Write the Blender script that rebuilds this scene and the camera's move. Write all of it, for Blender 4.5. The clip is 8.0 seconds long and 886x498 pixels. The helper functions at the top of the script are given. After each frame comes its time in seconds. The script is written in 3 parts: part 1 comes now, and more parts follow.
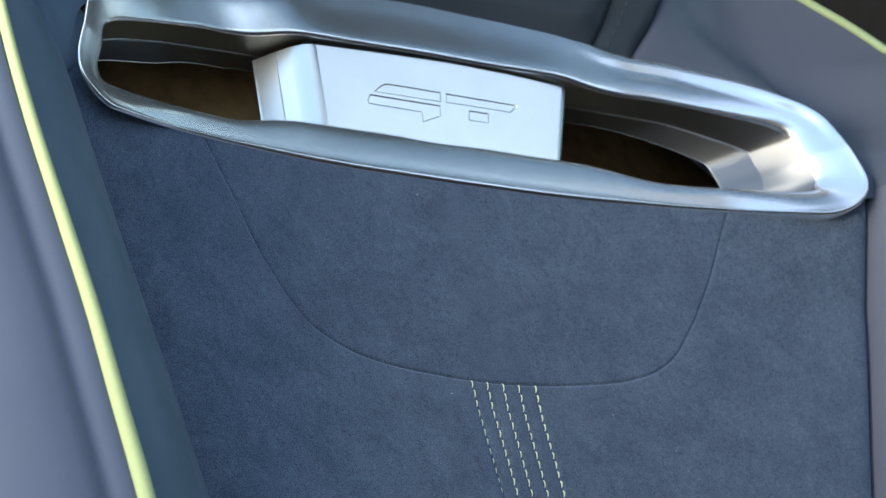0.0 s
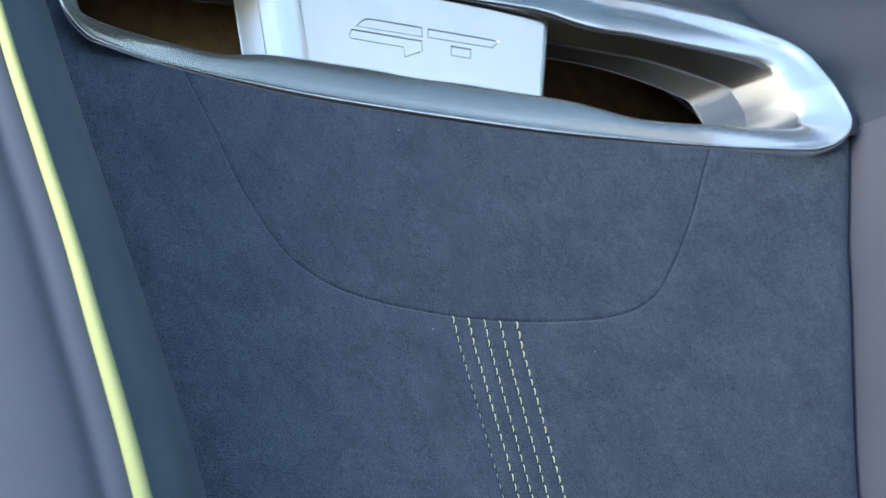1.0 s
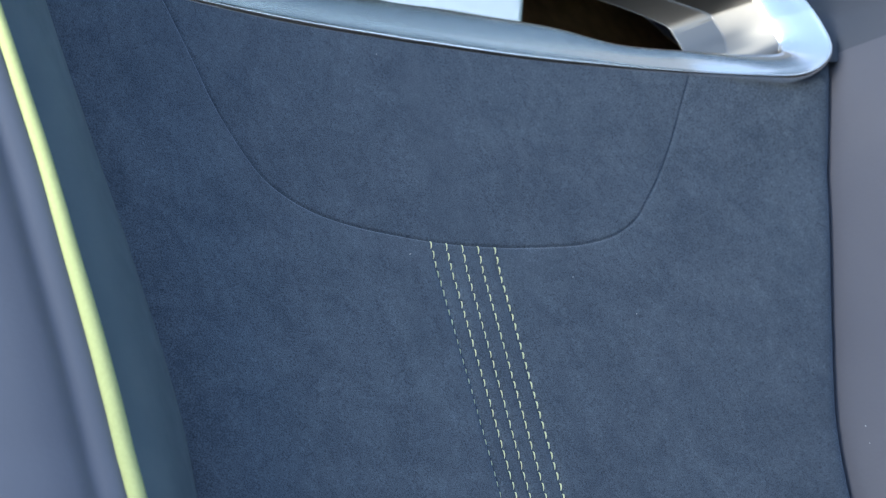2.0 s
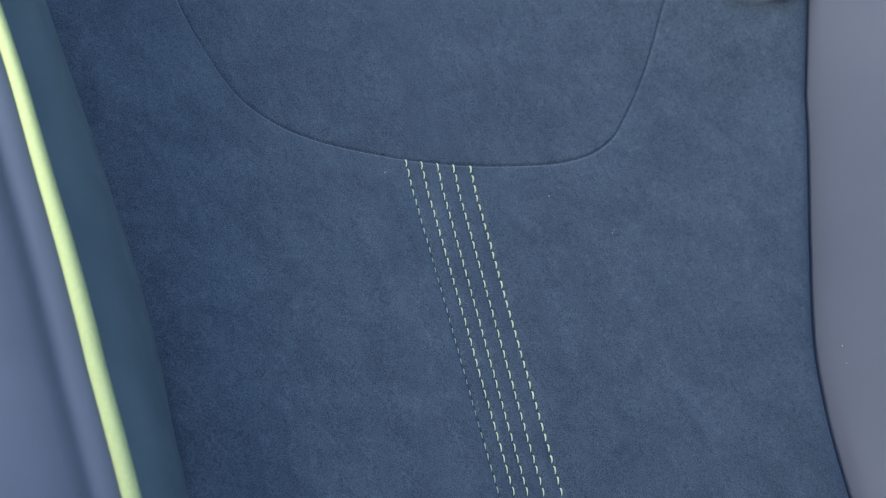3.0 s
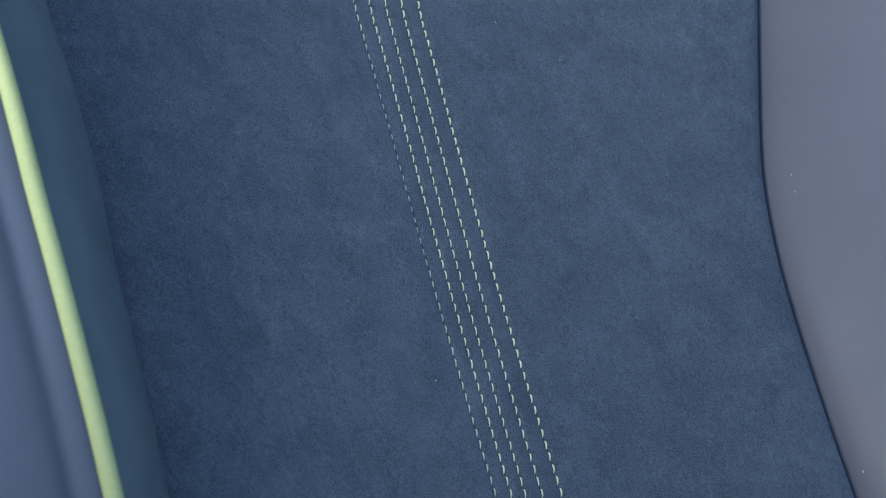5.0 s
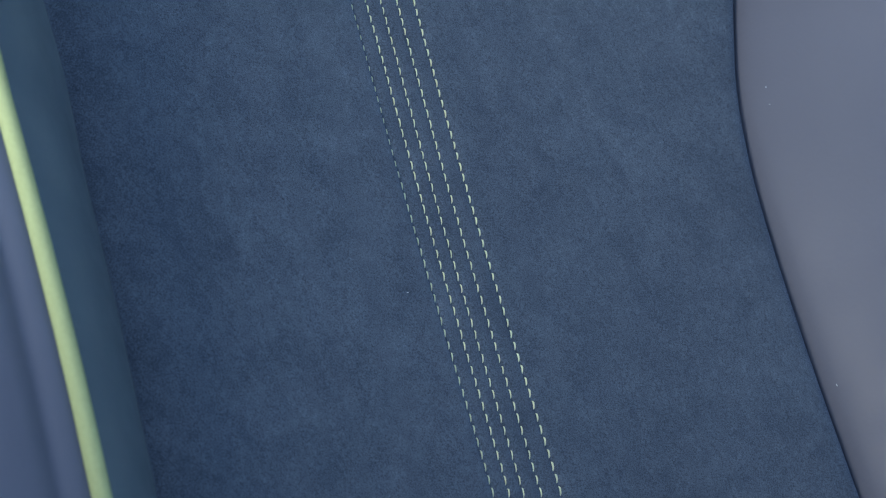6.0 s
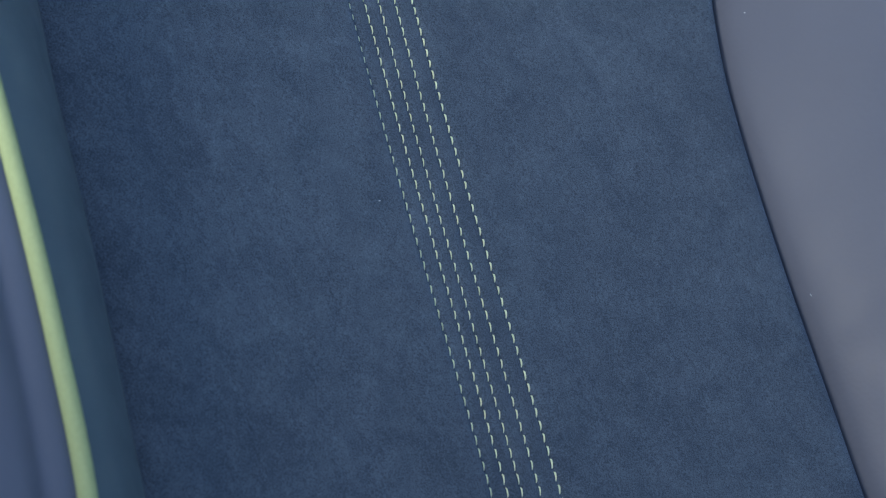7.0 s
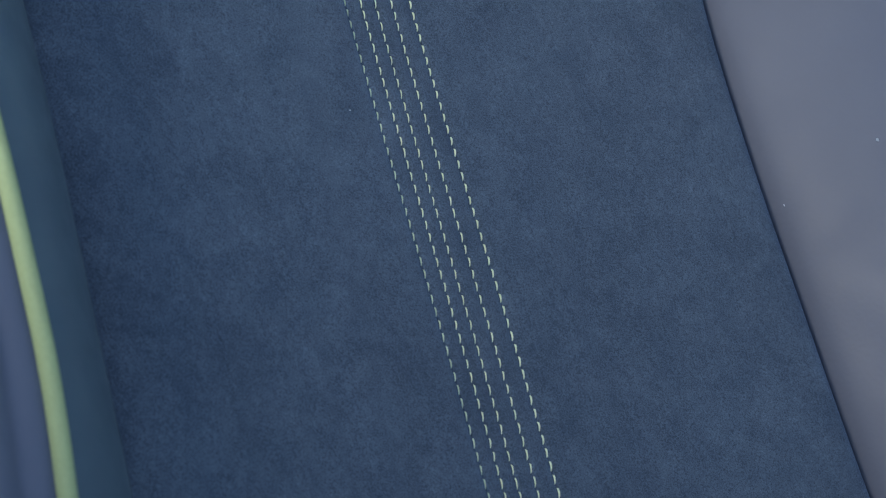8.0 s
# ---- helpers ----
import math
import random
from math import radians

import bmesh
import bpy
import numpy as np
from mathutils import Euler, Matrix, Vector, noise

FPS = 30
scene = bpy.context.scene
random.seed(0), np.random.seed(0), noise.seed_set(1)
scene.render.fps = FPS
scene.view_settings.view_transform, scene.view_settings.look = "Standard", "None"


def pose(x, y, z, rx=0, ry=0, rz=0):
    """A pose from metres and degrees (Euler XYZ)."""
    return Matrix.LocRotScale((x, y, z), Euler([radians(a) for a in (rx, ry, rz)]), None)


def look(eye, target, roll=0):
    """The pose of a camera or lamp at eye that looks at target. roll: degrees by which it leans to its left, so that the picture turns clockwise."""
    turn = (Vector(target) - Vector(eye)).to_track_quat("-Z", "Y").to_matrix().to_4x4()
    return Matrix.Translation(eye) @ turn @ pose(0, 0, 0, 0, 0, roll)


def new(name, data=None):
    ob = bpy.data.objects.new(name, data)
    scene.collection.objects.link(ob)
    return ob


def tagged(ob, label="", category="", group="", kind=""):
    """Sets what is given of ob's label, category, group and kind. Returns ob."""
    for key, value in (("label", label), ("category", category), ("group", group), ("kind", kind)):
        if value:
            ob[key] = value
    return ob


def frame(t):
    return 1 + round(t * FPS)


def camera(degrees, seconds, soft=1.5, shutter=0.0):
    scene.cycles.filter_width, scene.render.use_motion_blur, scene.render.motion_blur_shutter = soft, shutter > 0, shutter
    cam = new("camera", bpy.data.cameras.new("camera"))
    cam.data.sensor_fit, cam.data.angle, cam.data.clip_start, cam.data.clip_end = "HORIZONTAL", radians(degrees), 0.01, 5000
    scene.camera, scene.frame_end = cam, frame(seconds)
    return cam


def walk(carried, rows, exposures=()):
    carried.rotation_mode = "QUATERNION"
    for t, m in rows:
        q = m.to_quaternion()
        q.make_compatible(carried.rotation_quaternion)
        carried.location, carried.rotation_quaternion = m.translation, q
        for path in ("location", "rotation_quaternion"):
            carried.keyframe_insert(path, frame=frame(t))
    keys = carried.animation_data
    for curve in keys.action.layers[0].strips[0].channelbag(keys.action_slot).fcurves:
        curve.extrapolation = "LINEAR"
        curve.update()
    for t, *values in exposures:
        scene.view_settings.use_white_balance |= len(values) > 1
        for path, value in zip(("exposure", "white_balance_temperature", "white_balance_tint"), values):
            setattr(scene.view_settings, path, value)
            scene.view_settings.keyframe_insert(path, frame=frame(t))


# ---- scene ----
cam = camera(14.89, 8.0, soft=1.0)
cam.data.dof.use_dof = True
cam.data.dof.focus_distance = 1.00
cam.data.dof.aperture_fstop = 29.0
ROWS = [
    (0, pose(-0.60458, -0.87155, 0.82332, 99.0665, -1.4387, -33.9049)),
    (0.5, pose(-0.60241, -0.86955, 0.82119, 98.6739, -1.4705, -34.0332)),
    (1, pose(-0.60021, -0.86756, 0.81914, 98.2497, -1.4799, -34.1601)),
    (1.5, pose(-0.59799, -0.86560, 0.81717, 97.7688, -1.5227, -34.3116)),
    (3, pose(-0.59117, -0.85985, 0.81170, 96.1084, -1.5439, -34.8152)),
    (3.5, pose(-0.58885, -0.85799, 0.81003, 95.5138, -1.5491, -34.9878)),
    (4, pose(-0.58650, -0.85614, 0.80843, 94.8920, -1.5789, -35.1779)),
    (4.5, pose(-0.58412, -0.85432, 0.80691, 94.2514, -1.5608, -35.3661)),
    (6, pose(-0.57684, -0.84900, 0.80280, 92.3126, -1.5544, -35.9230)),
    (6.5, pose(-0.57436, -0.84727, 0.80159, 91.6207, -1.5917, -36.0991)),
    (7, pose(-0.57186, -0.84556, 0.80044, 90.9252, -1.6382, -36.2810)),
    (7.5, pose(-0.56933, -0.84388, 0.79938, 90.2387, -1.6400, -36.4613)),
    (8, pose(-0.56677, -0.84222, 0.79839, 89.5431, -1.6063, -36.6449)),
]
EXPOSURES = [(0.0, 2.03, 6500, 3), (3.5, 1.92, 6150, 3), (8.0, 1.75, 6050, 3)]
walk(cam, ROWS, EXPOSURES)

# ---- world and light ----
SUN_ELEVATION, SUN_TURN = 50.0, 66.0
world = bpy.data.worlds.new("sky")
scene.world = world
world.use_nodes = True
wn = world.node_tree
sky = wn.nodes.new("ShaderNodeTexSky")
sky.sky_type = 'NISHITA'
sky.sun_disc = False
sky.sun_elevation = radians(SUN_ELEVATION)
sky.sun_rotation = radians(SUN_TURN)
sky.dust_density = 4.0
wn.links.new(sky.outputs[0], wn.nodes["Background"].inputs[0])
wn.nodes["Background"].inputs[1].default_value = 0.15
sun_data = bpy.data.lights.new("sun", 'SUN')
sun_data.energy, sun_data.angle, sun_data.color = 3.5, radians(0.6), (1.0, 0.95, 0.88)
sun = new("sun", sun_data)
a, e = radians(SUN_TURN), radians(SUN_ELEVATION)
sun.matrix_world = look((math.sin(a) * math.cos(e) * 20, math.cos(a) * math.cos(e) * 20, math.sin(e) * 20), (0, 0, 0))

# fill lamp added at the near side, standing in for daylight that enters unseen
side_fill_data = bpy.data.lights.new("side_fill", 'AREA')
side_fill_data.shape, side_fill_data.size, side_fill_data.size_y = 'RECTANGLE', 0.8, 0.65
side_fill_data.energy, side_fill_data.color = 8.6, (1.0, 0.87, 0.75)
side_fill_lamp = new("side_fill", side_fill_data)
side_fill_lamp.matrix_world = look((-0.97, -0.22, 0.95), (0.1, -0.16, 0.95))


# ---- materials ----
def material(name, rough=0.5, metal=0.0):
    m = bpy.data.materials.new(name)
    m.use_nodes = True
    b = m.node_tree.nodes["Principled BSDF"]
    b.inputs["Roughness"].default_value = rough
    b.inputs["Metallic"].default_value = metal
    return m, m.node_tree.nodes, m.node_tree.links, b


def noise_node(nodes, links, scale, detail=4.0, rough=0.55, stretch=(1, 1, 1)):
    co = nodes.new("ShaderNodeTexCoord")
    mp = nodes.new("ShaderNodeMapping")
    mp.inputs["Scale"].default_value = stretch
    links.new(co.outputs["Object"], mp.inputs[0])
    n = nodes.new("ShaderNodeTexNoise")
    n.inputs["Scale"].default_value = scale
    n.inputs["Detail"].default_value = detail
    n.inputs["Roughness"].default_value = rough
    links.new(mp.outputs[0], n.inputs["Vector"])
    return n


def ramp(nodes, links, src, stops):
    r = nodes.new("ShaderNodeValToRGB")
    while len(r.color_ramp.elements) < len(stops):
        r.color_ramp.elements.new(0.5)
    for el, (p, c) in zip(r.color_ramp.elements, stops):
        el.position, el.color = p, (*c, 1) if len(c) == 3 else c
    links.new(src, r.inputs[0])
    return r


def mix_colours(nodes, links, fac, ca, cb, mode='MIX'):
    m = nodes.new("ShaderNodeMix")
    m.data_type, m.blend_type = 'RGBA', mode
    for sock, v in ((m.inputs[0], fac), (m.inputs[6], ca), (m.inputs[7], cb)):
        if isinstance(v, (int, float)):
            sock.default_value = v
        elif isinstance(v, tuple):
            sock.default_value = (*v, 1)
        else:
            links.new(v, sock)
    return m.outputs[2]


def bump(nodes, links, bsdf, height, strength, distance):
    b = nodes.new("ShaderNodeBump")
    b.inputs["Strength"].default_value = strength
    b.inputs["Distance"].default_value = distance
    links.new(height, b.inputs["Height"])
    links.new(b.outputs[0], bsdf.inputs["Normal"])
    return b


def suede_material(name, dark, light):
    """Short brushed nap: soft blotches where the pile lies differently, and a fine fibre grain."""
    m, nodes, links, b = material(name, 0.95)
    blot = noise_node(nodes, links, 60, 7, 0.68)
    blot.inputs["Distortion"].default_value = 0.6
    big = noise_node(nodes, links, 11, 3, 0.5)
    fibre = noise_node(nodes, links, 2000, 4, 0.75)
    c1 = ramp(nodes, links, blot.outputs[0], [(0.3, dark), (0.7, light)])
    c2 = ramp(nodes, links, big.outputs[0], [(0.35, (0.90, 0.90, 0.91)), (0.65, (1.06, 1.06, 1.05))])
    fuzz = noise_node(nodes, links, 430, 3, 0.6, (1, 1, 0.75))
    c4 = ramp(nodes, links, fuzz.outputs[0], [(0.3, (0.88, 0.88, 0.89)), (0.7, (1.11, 1.11, 1.10))])
    c3 = ramp(nodes, links, fibre.outputs[0], [(0.28, (0.27, 0.27, 0.28)), (0.72, (1.73, 1.73, 1.71))])
    x = mix_colours(nodes, links, 1.0, c1.outputs[0], c2.outputs[0], 'MULTIPLY')
    x = mix_colours(nodes, links, 1.0, x, c3.outputs[0], 'MULTIPLY')
    x = mix_colours(nodes, links, 1.0, x, c4.outputs[0], 'MULTIPLY')
    links.new(x, b.inputs["Base Color"])
    b.inputs["Sheen Weight"].default_value = 0.45
    b.inputs["Sheen Roughness"].default_value = 0.45
    b.inputs["Sheen Tint"].default_value = (0.62, 0.75, 1.0, 1)
    b.inputs["Specular IOR Level"].default_value = 0.15
    bump(nodes, links, b, fibre.outputs[0], 0.45, 0.0005)
    return m


def leather_material(name, dark, light, rough=0.5, grain=0.10):
    m, nodes, links, b = material(name, rough)
    big = noise_node(nodes, links, 14, 4, 0.5)
    c = ramp(nodes, links, big.outputs[0], [(0.3, dark), (0.7, light)])
    links.new(c.outputs[0], b.inputs["Base Color"])
    b.inputs["Specular IOR Level"].default_value = 0.25
    co = nodes.new("ShaderNodeTexCoord")
    v = nodes.new("ShaderNodeTexVoronoi")
    v.feature = 'SMOOTH_F1'
    v.inputs["Scale"].default_value = 750
    links.new(co.outputs["Object"], v.inputs["Vector"])
    wr = noise_node(nodes, links, 60, 4, 0.6)
    r = ramp(nodes, links, wr.outputs[0], [(0.3, (rough - 0.06,) * 3), (0.7, (rough + 0.08,) * 3)])
    links.new(r.outputs[0], b.inputs["Roughness"])
    bump(nodes, links, b, v.outputs["Distance"], grain, 0.0003)
    return m


def satin_metal(name, colour, rough, metal=1.0):
    m, nodes, links, b = material(name, rough, metal)
    n = noise_node(nodes, links, 30, 4, 0.6)
    c = ramp(nodes, links, n.outputs[0], [(0.3, tuple(k * 0.95 for k in colour)), (0.7, tuple(min(1, k * 1.03) for k in colour))])
    links.new(c.outputs[0], b.inputs["Base Color"])
    f = noise_node(nodes, links, 260, 4, 0.7)
    r = ramp(nodes, links, f.outputs[0], [(0.3, (rough - 0.012,) * 3), (0.7, (rough + 0.015,) * 3)])
    links.new(r.outputs[0], b.inputs["Roughness"])
    return m


def plain_material(name, colour, rough, scale=300.0, spread=0.18, relief=0.15):
    m, nodes, links, b = material(name, rough)
    n = noise_node(nodes, links, scale, 4, 0.6)
    c = ramp(nodes, links, n.outputs[0], [(0.3, tuple(k * (1 - spread) for k in colour)), (0.7, tuple(k * (1 + spread) for k in colour))])
    links.new(c.outputs[0], b.inputs["Base Color"])
    bump(nodes, links, b, n.outputs[0], relief, 0.0005)
    return m


SUEDE = suede_material("blue_grey_suede", (0.066, 0.090, 0.127), (0.109, 0.140, 0.184))
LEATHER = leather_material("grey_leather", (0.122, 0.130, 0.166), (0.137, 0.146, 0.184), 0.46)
# grey leather again, with the near side's blue shade put into its colour
SHADED_LEATHER = leather_material("shaded_leather", (0.062, 0.101, 0.138), (0.071, 0.114, 0.153), 0.5)
# leather with blue sky light mixed into its colour
OUTER_SKYLIT = leather_material("skylit_outer_leather", (0.082, 0.103, 0.156), (0.092, 0.115, 0.172), 0.46)
# darker copy of LEATHER, carrying the shoulder's shade in its colour
SHOULDER_SHADED = leather_material("shoulder_shaded_leather", (0.081, 0.093, 0.121), (0.090, 0.102, 0.132), 0.48)
DARK_LEATHER = leather_material("charcoal_leather", (0.024, 0.031, 0.038), (0.033, 0.041, 0.049), 0.46)
METAL = satin_metal("satin_aluminium", (0.89, 0.88, 0.865), 0.25)
LINER = satin_metal("matt_grey_liner", (0.22, 0.222, 0.222), 0.40, 0.95)
PLATE_METAL = satin_metal("satin_plate", (0.86, 0.87, 0.82), 0.30)
PIPING = plain_material("lime_piping", (0.37, 0.45, 0.235), 0.8, 900, 0.06)
PIPING.node_tree.nodes["Principled BSDF"].inputs["Specular IOR Level"].default_value = 0.15
THREAD = plain_material("lime_thread", (0.94, 0.97, 0.62), 0.32, 4000, 0.04, 0.2)
GREY_THREAD = plain_material("grey_thread", (0.05, 0.055, 0.06), 0.7, 4000, 0.25, 0.4)
LINT = plain_material("pale_lint", (0.55, 0.57, 0.59), 0.9, 3000, 0.1)
SHELL = plain_material("brown_foam_lining", (0.74, 0.53, 0.26), 0.9, 120, 0.2)
TRIM = plain_material("black_cabin_trim", (0.02, 0.02, 0.022), 0.8, 60, 0.2)
# colour of the unseen overhead slabs, picked for the metal's reflections
OVERHEAD_BLUE = plain_material("pale_blue_overhead", (0.58, 0.66, 0.76), 0.95, 500, 0.1)
# glass of unseen panes, added to give the metal blue reflections
REFLECTED_GLASS, _, _, glass_bsdf = material("blue_tinted_glass", 0.0)
glass_bsdf.inputs["Base Color"].default_value = (0.080, 0.122, 0.155, 1)
glass_bsdf.inputs["Transmission Weight"].default_value = 1.0
CARPET = plain_material("black_carpet", (0.03, 0.03, 0.03), 0.95, 700, 0.3)
CONCRETE = plain_material("grey_paving", (0.24, 0.235, 0.23), 0.9, 30, 0.2)

# ---- the seat's own frame: x across, z up along the back, -y out of it; the back leans 27 degrees ----
LEAN = 27.0
SEAT = pose(0, 0, 0.95, -LEAN)


def bend(z):
    """How strongly the back is hollowed across, by height."""
    return np.interp(z, [-0.42, -0.25, -0.12, -0.02, 0.035, 0.07, 0.09, 0.30], [0.5, 0.5, 0.52, 0.62, 0.80, 1.2, 1.35, 1.4])


def base_y(x, z):
    return -bend(z) * np.asarray(x) ** 2


def smooth_curve(knots, n):
    """n even points on a Catmull-Rom curve through the knots."""
    k = np.array(knots, float)
    p = np.vstack([2 * k[0] - k[1], k, 2 * k[-1] - k[-2]])
    out = []
    for i in range(1, len(p) - 2):
        for s in np.linspace(0, 1, 24, endpoint=False):
            a0, a1, a2, a3 = p[i - 1:i + 3]
            out.append(0.5 * (2 * a1 + (a2 - a0) * s + (2 * a0 - 5 * a1 + 4 * a2 - a3) * s * s + (3 * a1 - a0 - 3 * a2 + a3) * s ** 3))
    out.append(k[-1])
    out = np.array(out)
    d = np.concatenate([[0], np.cumsum(np.linalg.norm(np.diff(out, axis=0), axis=1))])
    q = np.linspace(0, d[-1], n)
    return np.stack([np.interp(q, d, out[:, i]) for i in range(out.shape[1])], 1)


def ease(v, lo, hi):
    s = np.clip((np.asarray(v, float) - lo) / (hi - lo), 0, 1)
    return s * s * (3 - 2 * s)


# the yoke's seam: a wide sweep on one side, a tighter corner and a straight run on the other
SEAM = smooth_curve([(-0.1065, 0.0900), (-0.0971, 0.0707), (-0.0894, 0.0529), (-0.0850, 0.0407), (-0.0796, 0.0285), (-0.0749, 0.0196), (-0.0701, 0.0133),
                     (-0.0631, 0.0084), (-0.0571, 0.0057), (-0.0491, 0.0034), (-0.0368, 0.0017), (-0.0242, 0.0009), (-0.0120, 0.0003), (0.0000, 0.0003), (0.0100, 0.0007),
                     (0.0191, 0.0013), (0.0281, 0.0022), (0.0392, 0.0035), (0.0468, 0.0047), (0.0534, 0.0063), (0.0605, 0.0087), (0.0656, 0.0114), (0.0707, 0.0150),
                     (0.0741, 0.0182), (0.0777, 0.0229), (0.0849, 0.0323), (0.0914, 0.0427), (0.0964, 0.0520), (0.1007, 0.0609), (0.1054, 0.0706), (0.1152, 0.0900)], 300)
# the panel's two side seams, each its own line fitted to the camera's view
EDGE_Z = [-0.42, -0.25, -0.20, -0.16, -0.12, -0.092, -0.0694, -0.053, -0.028, 0.013, 0.040, 0.064, 0.085, 0.11, 0.3]
EDGE_X = [0.1206, 0.1214, 0.1205, 0.1196, 0.1198, 0.1192, 0.1210, 0.1238, 0.1283, 0.1364, 0.1429, 0.1506, 0.1550, 0.1568, 0.1568]
FAR_EDGE_Z = [-0.42, -0.271, -0.241, -0.20, -0.16, -0.13, -0.10, -0.08, -0.0593, -0.0388, -0.0181, 0.0223, 0.0512, 0.080, 0.11, 0.3]
FAR_EDGE_X = [0.1349, 0.1254, 0.1236, 0.1217, 0.1200, 0.1194, 0.1195, 0.1209, 0.1240, 0.1294, 0.1354, 0.1459, 0.1513, 0.1552, 0.1573, 0.1573]
PIPE_Z = [-0.42, -0.32, -0.29, -0.265, -0.24, -0.215, -0.19, -0.165, -0.14, -0.115, -0.09, -0.065, -0.04, -0.015, 0.01, 0.035, 0.06,
          0.090, 0.120, 0.142, 0.157, 0.170, 0.20, 0.24, 0.30]
PIPE_X = [0.195, 0.178, 0.1734, 0.1705, 0.1688, 0.1690, 0.1697, 0.1711, 0.1729, 0.1752, 0.1787, 0.1832, 0.1877, 0.1937, 0.2005, 0.2062, 0.2098,
          0.2100, 0.2030, 0.1905, 0.1800, 0.1690, 0.145, 0.120, 0.110]


def fine(zs, xs):
    """The knots smoothed into a dense table."""
    c = smooth_curve(list(zip(zs, xs)), 400)
    return c[:, 0], c[:, 1]


EZ, EX = fine(EDGE_Z, EDGE_X)
FZ, FX = fine(FAR_EDGE_Z, FAR_EDGE_X)
PZ, PX = fine(PIPE_Z, PIPE_X)


def edge_x(z, side=1):
    """Half width of the suede panel at a height, on the side of +x (1) or -x (-1)."""
    return np.where(np.asarray(side) > 0, np.interp(z, FZ, FX), np.interp(z, EZ, EX)) + 0.0035


def pipe_x(z):
    return np.interp(z, PZ, PX)


def pipe_rise(z):
    return np.interp(z, [-0.42, -0.30, -0.25, -0.12, -0.02, 0.035, 0.05, 0.07, 0.09, 0.142, 0.17, 0.3],
                     [0.0355, 0.0389, 0.0398, 0.0429, 0.0514, 0.0528, 0.048, 0.0345, 0.025, -0.02, -0.02, -0.02])


# the five stitch rows, fitted to the camera's view: the middle row's drift, and how far each row lies from it
ROW_Z = [-0.40, -0.26, -0.225, -0.20, -0.175, -0.15, -0.125, -0.10, -0.075, -0.05, -0.025, 0.0]
MID_ROW = [0.0055, 0.00367, 0.00317, 0.0026, 0.00186, 0.00099, 0.00030, -0.00010, -0.00014, -0.00004, -0.00006, -0.00032]
GAP_Z = [-0.26, -0.15, -0.10, -0.05, 0.0]
ROW_GAP = [[-0.0108, -0.01078, -0.01073, -0.01104, -0.01185], [-0.00519, -0.00508, -0.00513, -0.0055, -0.0061], [0.0] * 5,
           [0.0064, 0.00601, 0.00596, 0.0059, 0.00618], [0.0135, 0.01296, 0.01262, 0.01234, 0.01257]]
RZ, RX = fine(ROW_Z, MID_ROW)


def row_x(i, z):
    return np.interp(z, RZ, RX) + np.interp(z, GAP_Z, ROW_GAP[i])


def seam_distance(x, z):
    """Signed distance to the curved seam under the yoke; above it is positive."""
    x, z = np.asarray(x, float), np.asarray(z, float)
    shape = x.shape
    p = np.stack([x.ravel(), z.ravel()], 1)
    d = np.full(len(p), 9.0)
    for i in range(0, len(SEAM) - 1):
        a0, b0 = SEAM[i], SEAM[i + 1]
        t = np.clip(((p - a0) @ (b0 - a0)) / ((b0 - a0) @ (b0 - a0)), 0, 1)
        d = np.minimum(d, np.linalg.norm(p - a0 - t[:, None] * (b0 - a0), axis=1))
    side = np.where(p[:, 1] >= np.interp(p[:, 0], SEAM[:, 0], SEAM[:, 1]), 1, -1)
    return (d * side).reshape(shape)


def cloth_y(x, z):
    """The suede's surface: hollow back, padded ribs between the stitch rows, rolled edges at seams."""
    x, z = np.asarray(x, float), np.asarray(z, float)
    y = base_y(x, z)
    below = seam_distance(x, z)
    live = ease(-below, 0.0, 0.012)
    rib = np.zeros_like(x)
    for i in range(5):
        d = np.abs(x - row_x(i, z))
        rib += 0.0007 * np.exp(-(d / 0.0006) ** 2) + 0.0004 * np.exp(-(d / 0.0016) ** 2)
    left = x - row_x(0, z)
    right = x - row_x(4, z)
    rib -= 0.0015 * (1 - np.exp(-np.clip(-left, 0, 1) / 0.005)) * np.exp(-np.clip(-left, 0, 1) / 0.05)
    rib -= 0.0010 * (1 - np.exp(-np.clip(right, 0, 1) / 0.006)) * np.exp(-np.clip(right, 0, 1) / 0.05)
    y = y + rib * live
    y = y + 0.00045 * np.exp(-(below / 0.0005) ** 2) + 0.0003 * np.exp(-np.abs(below) / 0.002)
    out = edge_x(z, np.sign(x)) - np.abs(x)
    near = (x < 0) * (1 - ease(z, 0.02, 0.07))
    y = y + 0.005 * near * np.exp(-np.clip(out, 0, 1) / 0.013)
    y = y + 0.0026 * np.exp(-np.clip(out, 0, 1) / 0.0015) + 0.0022 * np.exp(-np.clip(out, 0, 1) / 0.0040)
    return y


# ---- building helpers ----
def part(name, data, mat, parent, label=""):
    """Links a bmesh or a mesh as one object under a thing or a part."""
    if isinstance(data, bmesh.types.BMesh):
        me = bpy.data.meshes.new(name)
        data.to_mesh(me)
        data.free()
    else:
        me = data
    if mat and not me.materials:
        me.materials.append(mat)
    ob = new(name, me)
    ob.parent = parent
    return tagged(ob, label)


